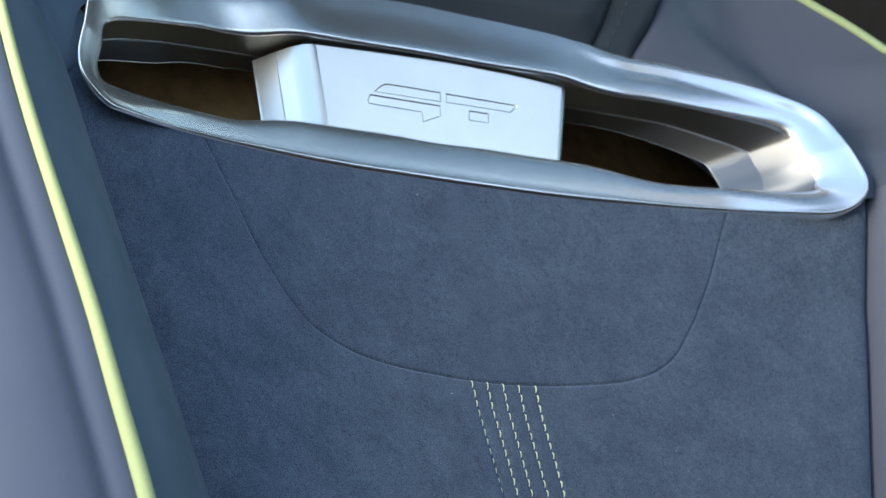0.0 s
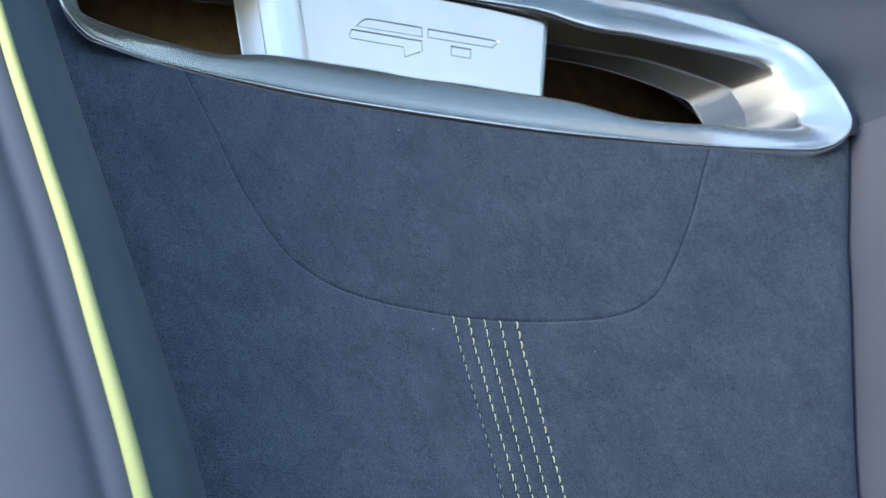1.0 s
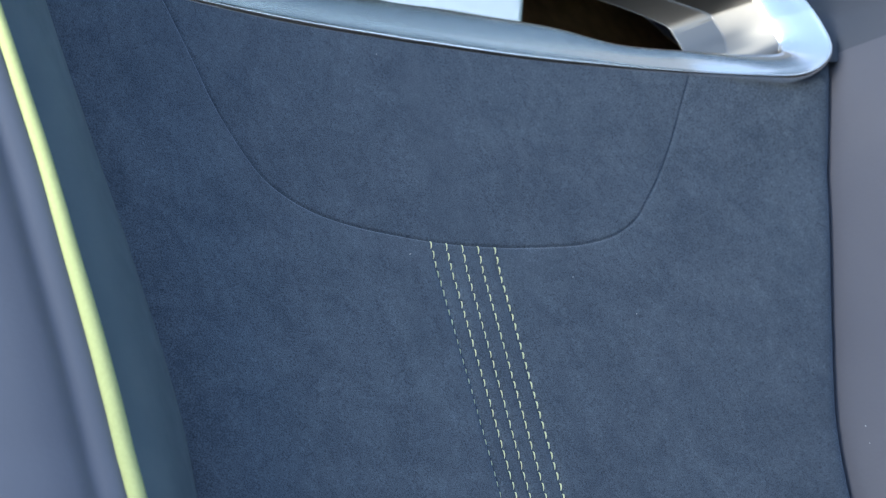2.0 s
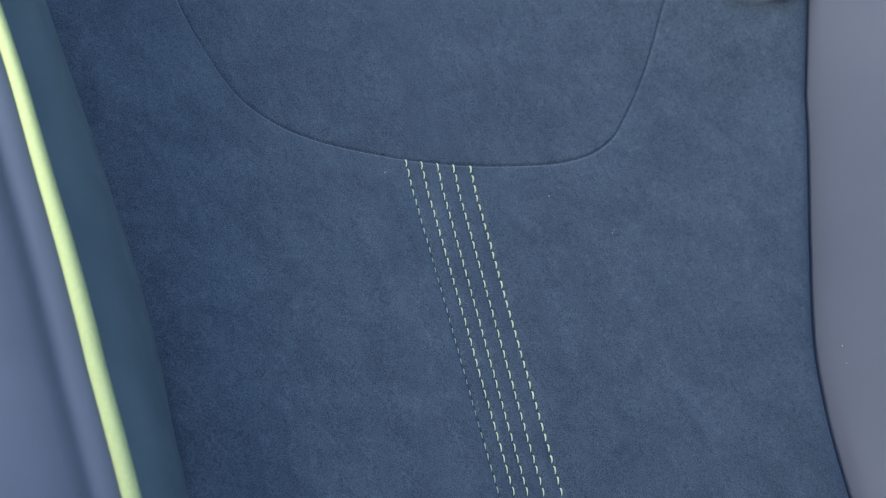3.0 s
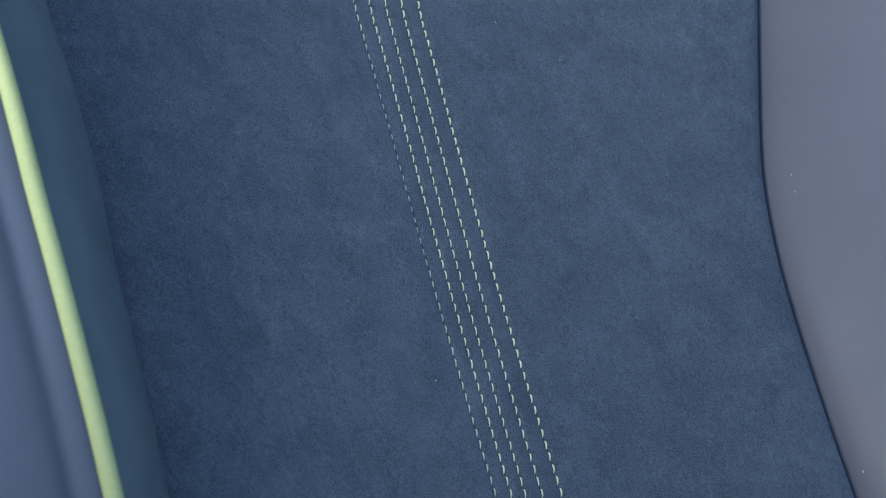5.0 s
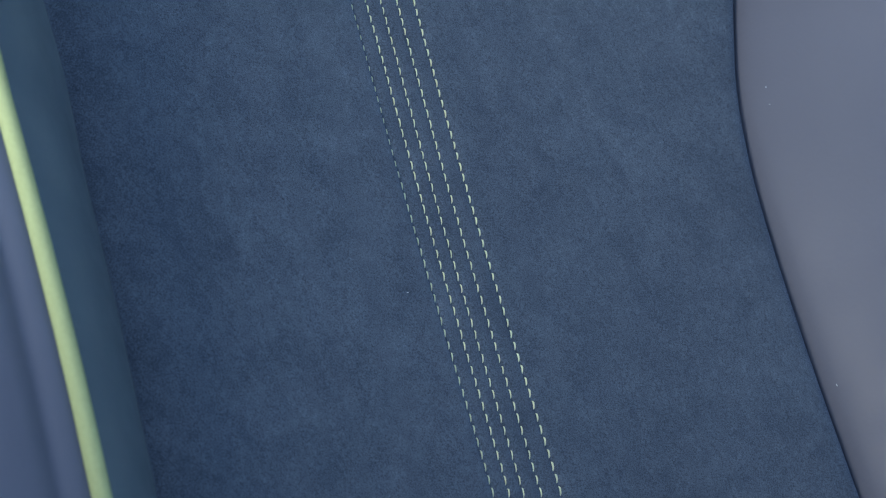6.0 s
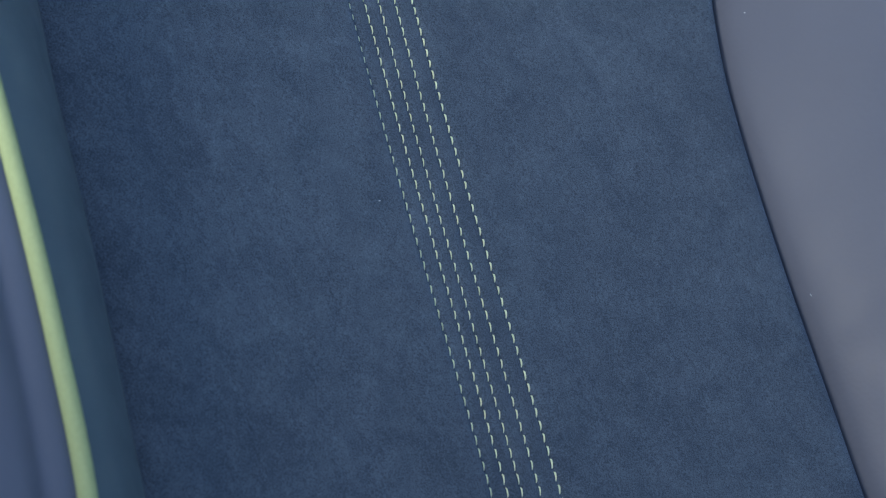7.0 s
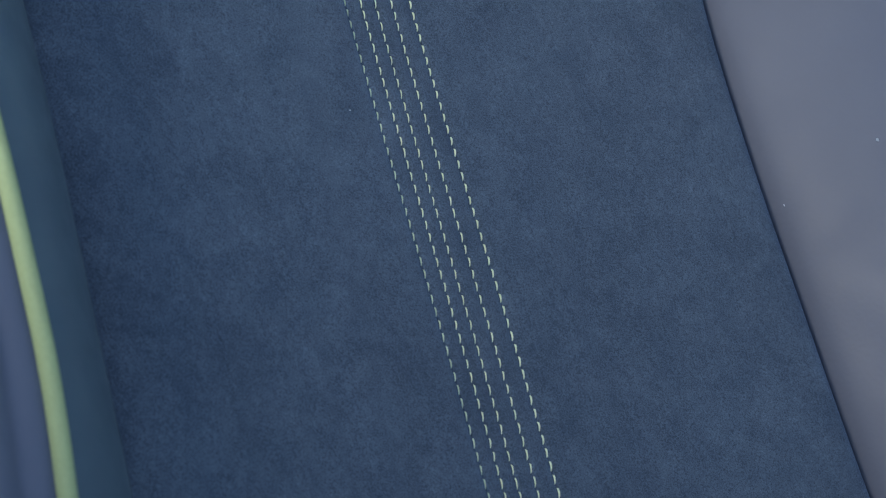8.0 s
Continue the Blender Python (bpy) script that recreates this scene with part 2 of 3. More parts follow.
def sheet(name, P, wrap=False, flip=False, smooth=True, keep=None):
    """A mesh from an n by m grid of places."""
    P = np.asarray(P, float)
    n, m = P.shape[:2]
    faces = []
    for i in range(n - 1):
        for j in range(m if wrap else m - 1):
            k = (j + 1) % m
            if keep is not None and not keep(i, j):
                continue
            q = (i * m + j, i * m + k, (i + 1) * m + k, (i + 1) * m + j)
            faces.append(q[::-1] if flip else q)
    me = bpy.data.meshes.new(name)
    me.from_pydata(P.reshape(-1, 3).tolist(), [], faces)
    if smooth:
        me.polygons.foreach_set("use_smooth", [True] * len(me.polygons))
    me.update()
    return me


def joined(name, meshes):
    bm = bmesh.new()
    for me in meshes:
        bm.from_mesh(me)
        bpy.data.meshes.remove(me)
    bmesh.ops.remove_doubles(bm, verts=bm.verts, dist=0.00002)
    me = bpy.data.meshes.new(name)
    bm.to_mesh(me)
    bm.free()
    return me


def tube(name, path, radius, sides=12):
    """A round cord along a path; radius is one number or one for each place."""
    path = np.asarray(path, float)
    radius = np.broadcast_to(radius, len(path))[:, None, None]
    tan = np.gradient(path, axis=0)
    tan /= np.linalg.norm(tan, axis=1)[:, None]
    ref = np.array([0.0, 1.0, 0.0])
    u = np.cross(tan, ref)
    u /= np.linalg.norm(u, axis=1)[:, None]
    v = np.cross(tan, u)
    ang = np.linspace(0, 2 * np.pi, sides, endpoint=False)
    P = path[:, None] + radius * (np.cos(ang)[None, :, None] * u[:, None] + np.sin(ang)[None, :, None] * v[:, None])
    return sheet(name, P, wrap=True)


# ---- the seat ----
seat = new("car_seat")
seat.matrix_world = SEAT
tagged(seat, "blue-grey suede bucket seat with lime piping and satin metal grip bezel", "car seat")


def hem(x):
    """The line under the bezel's lower rim where the suede ends."""
    return np.interp(np.abs(x), [0, 0.024, 0.067, 0.100, 0.125, 0.160], [0.0815, 0.0812, 0.0785, 0.0760, 0.0740, 0.0740])


def build_suede():
    xs = np.unique(np.concatenate([SEAM[::2, 0], np.arange(-0.0175, 0.0215, 0.00035)]))
    low = np.interp(xs, SEAM[:, 0], SEAM[:, 1])
    # yoke above the seam, tucked under the bezel's lower rim
    top = hem(xs)
    g = np.unique(np.concatenate([np.linspace(0, 0.05, 24), np.linspace(0.05, 1, 50)]))
    Z = low[None, :] + g[:, None] * np.maximum(top - low, 0.001)[None, :]
    X = np.broadcast_to(xs, Z.shape)
    inside = low < top - 0.002
    yoke = sheet("yoke_panel", np.stack([X, cloth_y(X, Z + 1e-7), Z], -1), keep=lambda i, j: inside[j] or inside[j + 1])
    # main panel below it, with its two flanks
    g = np.unique(np.concatenate([np.linspace(0, 0.01, 20), np.linspace(0.01, 0.03, 8), np.linspace(0.03, 1, 170)]))
    start = np.minimum(low, top)
    Z = start[None, :] + g[:, None] * (-0.40 - start)[None, :]
    X = np.broadcast_to(xs, Z.shape)
    mid = sheet("mid", np.stack([X, cloth_y(X, Z - 1e-7), Z], -1), flip=True)
    flanks = []
    s = np.unique(np.concatenate([np.linspace(0, 0.7, 14), np.linspace(0.7, 1, 26)]))
    for side in (-1, 1):
        inner, zs = (abs(xs[0]), Z[:, 0]) if side < 0 else (xs[-1], Z[:, -1])
        X = inner + s[None, :] * (edge_x(zs, side) - inner)[:, None]
        Zf = zs[:, None] + 0.011 * ease(s, 0.7, 1)[None, :] * ease(zs, 0.05, 0.0755)[:, None]
        flanks.append(sheet("flank", np.stack([side * X, cloth_y(side * X, Zf - 1e-7), Zf], -1), flip=side > 0))
    part("backrest_panel", joined("backrest_panel", [mid] + flanks), SUEDE, seat, "blue-grey suede centre panel with rows of stitching")
    part("yoke_panel", yoke, SUEDE, seat, "blue-grey suede upper panel edged by a curved seam")


build_suede()


def leather_y(x, z, side=1):
    """Bolsters, shoulders and head section."""
    x, z = np.abs(np.asarray(x, float)), np.asarray(z, float)
    x0 = np.minimum(edge_x(z, side), pipe_x(z) - 0.035)
    s = np.clip((x - x0) / (pipe_x(z) - x0), 0, 1)
    high = ease(z, 0.05, 0.10)
    prof = np.sin(np.pi / 2 * s ** 0.9) * (1 - high) + s * s * (3 - 2 * s) * high
    y = base_y(x, z) - pipe_rise(z) * prof
    over = z - np.interp(x, [0, 0.040, 0.061, 0.0755, 0.1034, 0.1206, 0.1361, 0.1446, 0.154], [0.1482, 0.1446, 0.1405, 0.1378, 0.1313, 0.1231, 0.1118, 0.103, 0.079])
    y = y + np.where(np.asarray(side) > 0, 0.020, 0.004) * ease(over, -0.004, 0.045) * ease(x, 0.09, 0.15) * (1 - s * s * (3 - 2 * s)) * ease(z, 0.075, 0.11)
    # head bulge out of view, set forward to shade the shoulder
    y = y - 0.09 * ease(over, 0.036, 0.100) * (1 - ease(x, 0.085, 0.125))
    return y


def build_bolster(side, word):
    zs = np.concatenate([np.linspace(-0.42, 0.07, 130), np.linspace(0.073, 0.30, 70)])
    s = np.concatenate([np.linspace(0, 0.10, 10), np.linspace(0.12, 1, 36)])
    x0 = edge_x(zs, side) - (0.013 * ease(zs, 0.080, 0.094) if side > 0 else 0.020 * ease(zs, 0.070, 0.086)) * (1 - ease(zs, 0.100, 0.118))
    X = x0[:, None] + s[None, :] * (pipe_x(zs) - x0)[:, None]
    Z = np.broadcast_to(zs[:, None], X.shape)
    Y = leather_y(X, Z, side) + (0.0034 * np.exp(-(X - x0[:, None]) / 0.0012) + 0.006 * np.exp(-(X - x0[:, None]) / 0.00025)) * (1 - ease(zs, 0.078, 0.090))[:, None]
    if side < 0:
        Y = Y + 0.0055 * np.exp(-(X - x0[:, None]) / 0.007) * (1 - ease(zs, 0.02, 0.07))[:, None]
    Y = Y + 0.0012 * (1 - ease(X - edge_x(zs, side)[:, None], -0.004, 0.001)) * ease(zs, 0.080, 0.090)[:, None]
    keep = (pipe_x(zs) - x0 > 0.003)
    P = np.stack([side * X, Y, Z], -1)
    # above the split a darker leather takes the place of shade
    split = int(np.argmax(zs > 0.074))
    # near bolster is coloured bluer and darker in place of shade
    part("side_bolster", sheet("side_bolster", P[:split + 1], flip=side > 0), SHADED_LEATHER if side < 0 else LEATHER, seat, f"smooth {word} leather inner face of the bolster")
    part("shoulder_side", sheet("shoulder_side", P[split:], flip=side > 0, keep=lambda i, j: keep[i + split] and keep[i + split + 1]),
         SHADED_LEATHER if side < 0 else SHOULDER_SHADED, seat, "smooth leather side of the shoulder, coloured darker for shade")
    # outer cover: a narrow welt beside the piping, a groove, then the flank
    zp = np.linspace(-0.42, 0.30, 190)
    px, py = pipe_x(zp), leather_y(pipe_x(zp), zp, side)
    outs = [(0.000, 0.003), (0.002, 0.0005), (0.0045, -0.0005), (0.0075, 0.0003), (0.0090, 0.0011), (0.0102, 0.0019), (0.0112, 0.0022), (0.0124, 0.0019), (0.0150, 0.0008), (0.018, 0.0006),
            (0.026, 0.002), (0.040, 0.008), (0.053, 0.018), (0.064, 0.034), (0.071, 0.055), (0.074, 0.080), (0.074, 0.12), (0.070, 0.16)]
    fade = 1 - 0.6 * ease(zp, 0.08, 0.2)
    P = np.array([[(side * (x + o * f), y + b, z) for o, b in outs] for x, y, z, f in zip(px, py, zp, fade)])
    part("outer_cover", sheet("outer_cover", P, flip=side > 0), OUTER_SKYLIT, seat, "smooth leather outer side of the bolster, tinted for blue sky light")
    path = np.stack([side * (px + 0.0018), py - 0.001, zp], 1)
    part("piping", tube("piping", path, np.interp(zp, [-0.1, 0.05], [0.00253, 0.00157]), 14), PIPING, seat, "lime green piping along the bolster edge")


for side, word in ((-1, "shade-tinted grey"), (1, "grey")):
    build_bolster(side, word)

# ---- metal grip bezel with its two openings ----
def half_loop(a, b, c, n=(80, 34, 90)):
    """A mirrored closed loop from three stretches of its right half: top, end, bottom."""
    knots = np.array(a + b[1:] + c[1:])
    full = smooth_curve(np.vstack([knots[1] * [-1, 1], knots, knots[-2] * [-1, 1]]), 4000)
    marks = [int(np.argmin(np.linalg.norm(full - k, axis=1))) for k in (knots[0], a[-1], b[-1], knots[-1])]
    r = []
    for lo, hi, m in zip(marks, marks[1:], n):
        r += [full[int(round(q))] for q in np.linspace(lo, hi, m, endpoint=False)]
    r = np.array(r + [full[marks[3]]])
    r[0, 0] = r[-1, 0] = 0
    return np.vstack([r, r[-2:0:-1] * [-1, 1]])


OUTER = half_loop([(0, 0.1482), (0.018, 0.1472), (0.040, 0.1446), (0.061, 0.1407), (0.0705, 0.1393), (0.0755, 0.1378), (0.0835, 0.1362), (0.1034, 0.1313), (0.1206, 0.1231), (0.1361, 0.1118),
                   (0.1410, 0.1075), (0.1446, 0.1030)],
                  [(0.1446, 0.1030), (0.1470, 0.0982), (0.1498, 0.0912), (0.1524, 0.0846), (0.1540, 0.0790), (0.1540, 0.0745), (0.1517, 0.0705)],
                  [(0.1517, 0.0705), (0.1472, 0.0672), (0.1410, 0.0657), (0.1353, 0.0661), (0.1263, 0.0677), (0.1080, 0.0710), (0.0878, 0.0729), (0.0673, 0.0746), (0.025, 0.0770), (0, 0.0775)])
LIP = half_loop([(0, 0.1258), (0.0334, 0.1242), (0.0488, 0.1230), (0.0569, 0.1219), (0.0668, 0.1199), (0.0781, 0.1184), (0.0888, 0.1168), (0.0984, 0.1143), (0.1080, 0.1114), (0.1174, 0.1082),
                 (0.1265, 0.1046), (0.1317, 0.1016), (0.1342, 0.0988)],
                [(0.1342, 0.0988), (0.1353, 0.0960), (0.1370, 0.0905), (0.1397, 0.0835), (0.1397, 0.0804), (0.1381, 0.0780)],
                [(0.1381, 0.0780), (0.1302, 0.0782), (0.1103, 0.0803), (0.0902, 0.0825), (0.0801, 0.0841), (0.0703, 0.0870), (0.0624, 0.0893), (0.0501, 0.0915), (0.020, 0.0940), (0, 0.0946)])
STEP = half_loop([(0, 0.1275), (0.0511, 0.1245), (0.0705, 0.1222), (0.0952, 0.1170), (0.1051, 0.1135), (0.1142, 0.1091), (0.1231, 0.1043), (0.1266, 0.1018)],
                 [(0.1266, 0.1018), (0.1274, 0.1000), (0.1289, 0.0929), (0.1287, 0.0860), (0.1280, 0.0780)],
                 [(0.1280, 0.0780), (0.110, 0.0800), (0.080, 0.0840), (0.040, 0.0880), (0, 0.0890)])
BACK = half_loop([(0, 0.1265), (0.0564, 0.1237), (0.0663, 0.1219), (0.0784, 0.1199), (0.0900, 0.1165), (0.1034, 0.1105), (0.1148, 0.1034), (0.1169, 0.1010)],
                 [(0.1169, 0.1010), (0.1176, 0.0990), (0.1189, 0.0928), (0.1192, 0.0860), (0.1190, 0.0780)],
                 [(0.1190, 0.0780), (0.105, 0.0800), (0.080, 0.0840), (0.040, 0.0880), (0, 0.0890)])


# near end drawn in and inner loops widened there, to fit the camera's view
OUTER[:, 0] += 0.0022 * ease(-OUTER[:, 0], 0.135, 0.15)
for loop, more in ((STEP, 0.05), (BACK, 0.10)):
    loop[:, 0] *= 1 + more * ease(-loop[:, 0], 0.095, 0.118)


def build_bezel():
    top = ease(OUTER[:, 1], 0.095, 0.125) * (1 - ease(np.abs(OUTER[:, 0]), 0.052, 0.090))
    up = ease(OUTER[:, 1], 0.080, 0.115)
    ends = ease(np.abs(OUTER[:, 0]), 0.105, 0.145)
    over_plate = 1 - ease(OUTER[:, 0], 0.056, 0.096) - ease(-OUTER[:, 0], 0.035, 0.075)
    near_end = ease(-OUTER[:, 0], 0.02, 0.03)

    def ring(loop, rise):
        y = base_y(loop[:, 0], loop[:, 1]) - rise
        return np.stack([loop[:, 0], y, loop[:, 1]], 1)

    def flange(s):
        """How far the flange stands out at the part s of its width, below and above the openings, in mm."""
        low = np.interp(s, PROFILE[:, 0], PROFILE[:, 1])
        high = np.interp(s, PROFILE[:, 0], PROFILE[:, 2])
        flat = np.interp(s, PROFILE[:, 0], PROFILE[:, 3])
        soft = np.interp(s, PROFILE[:, 0], PROFILE[:, 4])
        high = high + (soft - high) * near_end
        high = high + (flat - high) * over_plate
        return (low + (high - low) * up) / 1000 + 0.0045 * top + 0.0048 * ends * (1 - s)

    # relief shaped so the metal's reflections come out right from the camera
    # below a thin bead and a soft swell, above a crest and a valley, flatter over the badge plate and plainly rounded at the near end
    PROFILE = np.array([(0.0, 0.0, 0.6, 0.6, 0.6), (0.015, 0.38, 1.2, 1.2, 1.2), (0.035, 0.68, 1.7, 1.58, 1.6), (0.055, 0.88, 2.0, 1.63, 1.8), (0.075, 0.98, 2.2, 1.63, 1.95),
                        (0.10, 1.00, 2.38, 1.62, 2.05), (0.13, 0.92, 2.48, 1.61, 2.18), (0.17, 0.92, 2.55, 1.60, 2.3), (0.22, 0.95, 2.45, 1.59, 2.42), (0.28, 1.02, 2.2, 1.58, 2.5), (0.34, 1.09, 1.97, 1.59, 2.52),
                        (0.38, 1.12, 1.90, 1.61, 2.5), (0.44, 1.16, 1.95, 1.66, 2.42), (0.52, 1.18, 2.18, 1.76, 2.25), (0.60, 1.16, 2.42, 1.89, 2.05), (0.68, 1.10, 2.57, 2.03, 1.85),
                        (0.76, 1.00, 2.62, 2.17, 1.65), (0.86, 0.80, 2.55, 2.30, 1.42), (0.93, 0.55, 2.35, 2.30, 1.25), (0.97, 0.3, 1.95, 2.1, 1.0), (1.0, -0.1, 1.2, 1.5, 0.5)])
    PROFILE = smooth_curve(PROFILE * [10, 1, 1, 1, 1], 400) / [10, 1, 1, 1, 1]
    tuck = (0.08 + 0.37 * ease(-OUTER[:, 0], 0.05, 0.11))[:, None]
    rings = [ring(OUTER * (1 - tuck) + LIP * tuck, np.full(len(OUTER), -0.003))]
    for s in np.concatenate([np.linspace(0, 0.12, 25)[:-1], np.linspace(0.12, 0.5, 18)[:-1], np.linspace(0.5, 0.88, 10)[:-1], np.linspace(0.88, 1, 9)]):
        rings.append(ring(OUTER * (1 - s) + LIP * s, flange(s)))
    for s in (0.010, 0.022, 0.032):
        rings.append(ring(LIP * (1 - s) + STEP * s, flange(1.0) * (1 - s) - 0.0110 * s - 0.03 * s * (0.034 - s) * 3))
    whole = part("grip_bezel", sheet("grip_bezel", np.array(rings), wrap=True, flip=True), METAL, seat, "satin aluminium bezel round two grip openings")
    sections = []
    start = flange(1.0)
    wall = []
    for s in (0.03, 0.35, 0.7, 1.0):
        wall.append(ring(LIP * (1 - s) + STEP * s, start * (1 - s) - 0.0110 * s))
    sections.append(sheet("wall", np.array(wall), wrap=True, flip=True))
    bead = [ring(STEP, np.full(len(STEP), -0.0110)), ring(STEP * [0.998, 1] - [0, 0.0004] * np.sign(STEP - [0, 0.1])[:, 1:], np.full(len(STEP), -0.0113))]
    sections.append(sheet("bead", np.array(bead), wrap=True, flip=True))
    wall = [ring(bead[1][:, [0, 2]] * (1 - s) + BACK * s, np.full(len(STEP), -0.0113 - 0.0069 * s)) for s in (0, 0.5, 1.0)]
    sections.append(sheet("wall", np.array(wall), wrap=True, flip=True))
    wall = [ring(BACK, np.full(len(BACK), -0.0182)), ring(BACK * [0.998, 1] + [0, 0.0003], np.full(len(BACK), -0.0185))]
    sections.append(sheet("wall", np.array(wall), wrap=True, flip=True))
    bm = bmesh.new()
    for me in sections:
        bm.from_mesh(me)
        bpy.data.meshes.remove(me)
    part("opening_liner", bm, LINER, whole, "matt grey metal lining inside the openings")
    # beads added for the edge glint, thinned where the edge does not gleam
    for loop, deep, thick in ((STEP, -0.0109, 0.00016), (BACK, -0.0182, 0.00025)):
        path = ring(np.vstack([loop, loop[:1]]), deep)
        part("glint_bead", tube("glint_bead", path, thick - (thick - 0.0001) * ease(path[:, 0], -0.02, 0.06), 8), METAL, whole, "thin metal bead added for the glint inside the openings")
    return whole


bezel = build_bezel()


def inset(loop, d):
    """A polygon (anticlockwise) drawn in by d."""
    loop = np.array(loop, float)
    out = []
    for i in range(len(loop)):
        a, b, c = loop[i - 1], loop[i], loop[(i + 1) % len(loop)]
        n1 = np.array([-(b - a)[1], (b - a)[0]]) / np.linalg.norm(b - a)
        n2 = np.array([-(c - b)[1], (c - b)[0]]) / np.linalg.norm(c - b)
        m = n1 + n2
        out.append(b + m * d / max(0.35, (m @ n1)))
    return np.array(out)


def build_plate():
    """The raised plate between the openings, tipped forward at its top, with a recessed emblem of plain bars."""
    tilt = 0.2

    def place(x, w, deep=0.0):
        c = math.hypot(1, tilt)
        z, y = 0.090 + w / c, -tilt * w / c
        return (x, y + deep / c, z)

    marks = [[(-22.0, 18.7), (4.6, 18.7), (4.9, 22.5), (-15.5, 22.6), (-17.6, 22.2), (-19.2, 21.2)],
             [(-24.6, 13.9), (-3.9, 13.7), (-4.1, 10.0), (3.8, 13.4), (4.1, 17.5), (-23.6, 17.6), (-25.1, 15.2)],
             [(6.4, 18.8), (32.9, 18.9), (36.2, 22.2), (6.9, 22.4)],
             [(14.8, 13.5), (23.0, 13.5), (23.7, 17.4), (15.4, 17.4)]]
    marks = [np.array(m) / 1000 for m in marks]
    bm = bmesh.new()
    frame_loop = [(-0.0410, -0.004), (0.0473, -0.004), (0.0561, 0.0320), (0.034, 0.0333), (0.0112, 0.0338), (-0.0114, 0.0334), (-0.0425, 0.0326)]
    edges = []

    def loop_verts(pts, deep):
        vs = [bm.verts.new(place(x, w, deep)) for x, w in pts]
        return vs, [bm.edges.new((vs[i - 1], vs[i])) for i in range(len(vs))]

    fv, fe = loop_verts(frame_loop, 0)
    edges += fe
    fronts = []
    for m in marks:
        v, e2 = loop_verts(m, 0)
        fronts.append(v)
        edges += e2
    bmesh.ops.triangle_fill(bm, use_beauty=True, use_dissolve=False, edges=edges)
    # drop what was filled inside the bars
    def within(f, fr):
        c = f.calc_center_median()
        odd = False
        for k in range(len(fr)):
            p, q = fr[k - 1].co, fr[k].co
            if (p.z > c.z) != (q.z > c.z) and c.x < (q.x - p.x) * (c.z - p.z) / (q.z - p.z) + p.x:
                odd = not odd
        return odd

    for f in list(bm.faces):
        if all(any(v in fr for fr in fronts) for v in f.verts):
            for fr in fronts:
                if all(v in fr for v in f.verts) and within(f, fr):
                    bm.faces.remove(f)
                    break
    for m, fr in zip(marks, fronts):
        for d, deep in ((0.00024, 0.0007), (0.00048, 0.00018)):
            lv, _ = loop_verts(inset(m, d), deep)
            for i in range(len(fr)):
                bm.faces.new((fr[i - 1], fr[i], lv[i], lv[i - 1]))
            fr = lv
        bm.faces.new(lv)
    # rounded shoulders and flared cheeks running back into the openings
    for s, f_low, f_top in ((-1, fv[0], fv[-1]), (1, fv[1], fv[2])):
        prof = [(0.0, 0.0), (0.0022, 0.0002), (0.0045, 0.0009), (0.0065, 0.0022), (0.0082, 0.0034), (0.0116, 0.0067), (0.0117, 0.0074), (0.0120, 0.0071), (0.0165, 0.0125), (0.0170, 0.0130)]
        if s > 0:
            prof = [(0.0, 0.0), (0.0009, 0.0001), (0.0017, 0.0004), (0.0023, 0.0009), (0.0027, 0.0018), (0.0030, 0.0125)]
        last = (f_low, f_top)
        for o, d in prof[1:]:
            a0 = bm.verts.new(Vector(f_low.co) + Vector((s * o, d, 0)))
            b0 = bm.verts.new(Vector(f_top.co) + Vector((s * o, d, 0)))
            f = bm.faces.new((last[0], a0, b0, last[1]))
            f.smooth = d < 0.0036
            last = (a0, b0)
    # top edge turned back
    row = fv[2:]
    for o, d, wide in ((0.0008, 0.0004, 0.002), (0.0012, 0.0016, 0.004), (0.0014, 0.012, 0.004)):
        turned = [bm.verts.new(Vector(v.co) + Vector((wide if v is fv[2] else -wide if v is fv[-1] else 0, d, o))) for v in fv[2:]]
        for i in range(len(row) - 1):
            bm.faces.new((row[i], row[i + 1], turned[i + 1], turned[i]))
        row = turned
    bmesh.ops.recalc_face_normals(bm, faces=bm.faces)
    return part("badge_plate", bm, PLATE_METAL, bezel, "pale satin plate with a recessed emblem of plain bars")


build_plate()


# ---- head section above the bezel ----
def top_line(x):
    half = OUTER[:len(OUTER) // 2 + 1]
    n = int(np.argmax(half[:, 0]))
    return np.interp(np.abs(x), half[:n + 1, 0], half[:n + 1, 1])


def seam_a(z):
    return np.interp(z, [0.10, 0.1425, 0.1523, 0.1618, 0.20, 0.30], [0.047, 0.0759, 0.0820, 0.0876, 0.102, 0.105])


def seam_b(z):
    return np.interp(z, [0.10, 0.1374, 0.1516, 0.1659, 0.20, 0.30], [0.060, 0.0889, 0.1003, 0.1109, 0.124, 0.124])


def head_y(x, z, side=1):
    ax = np.abs(np.asarray(x, float))
    y = leather_y(x, z, side)
    for fn, w in ((seam_a, 0.0016), (seam_b, 0.0012)):
        y = y + 0.0026 * np.exp(-np.abs(ax - fn(z)) / w)
    full = ease(z - top_line(ax), 0.0, 0.014)
    y = y - full * (0.004 * (1 - ease(ax - seam_a(z), -0.012, 0.0)) + 0.002 * ease(seam_b(z) - ax, 0.0, 0.006))
    return y


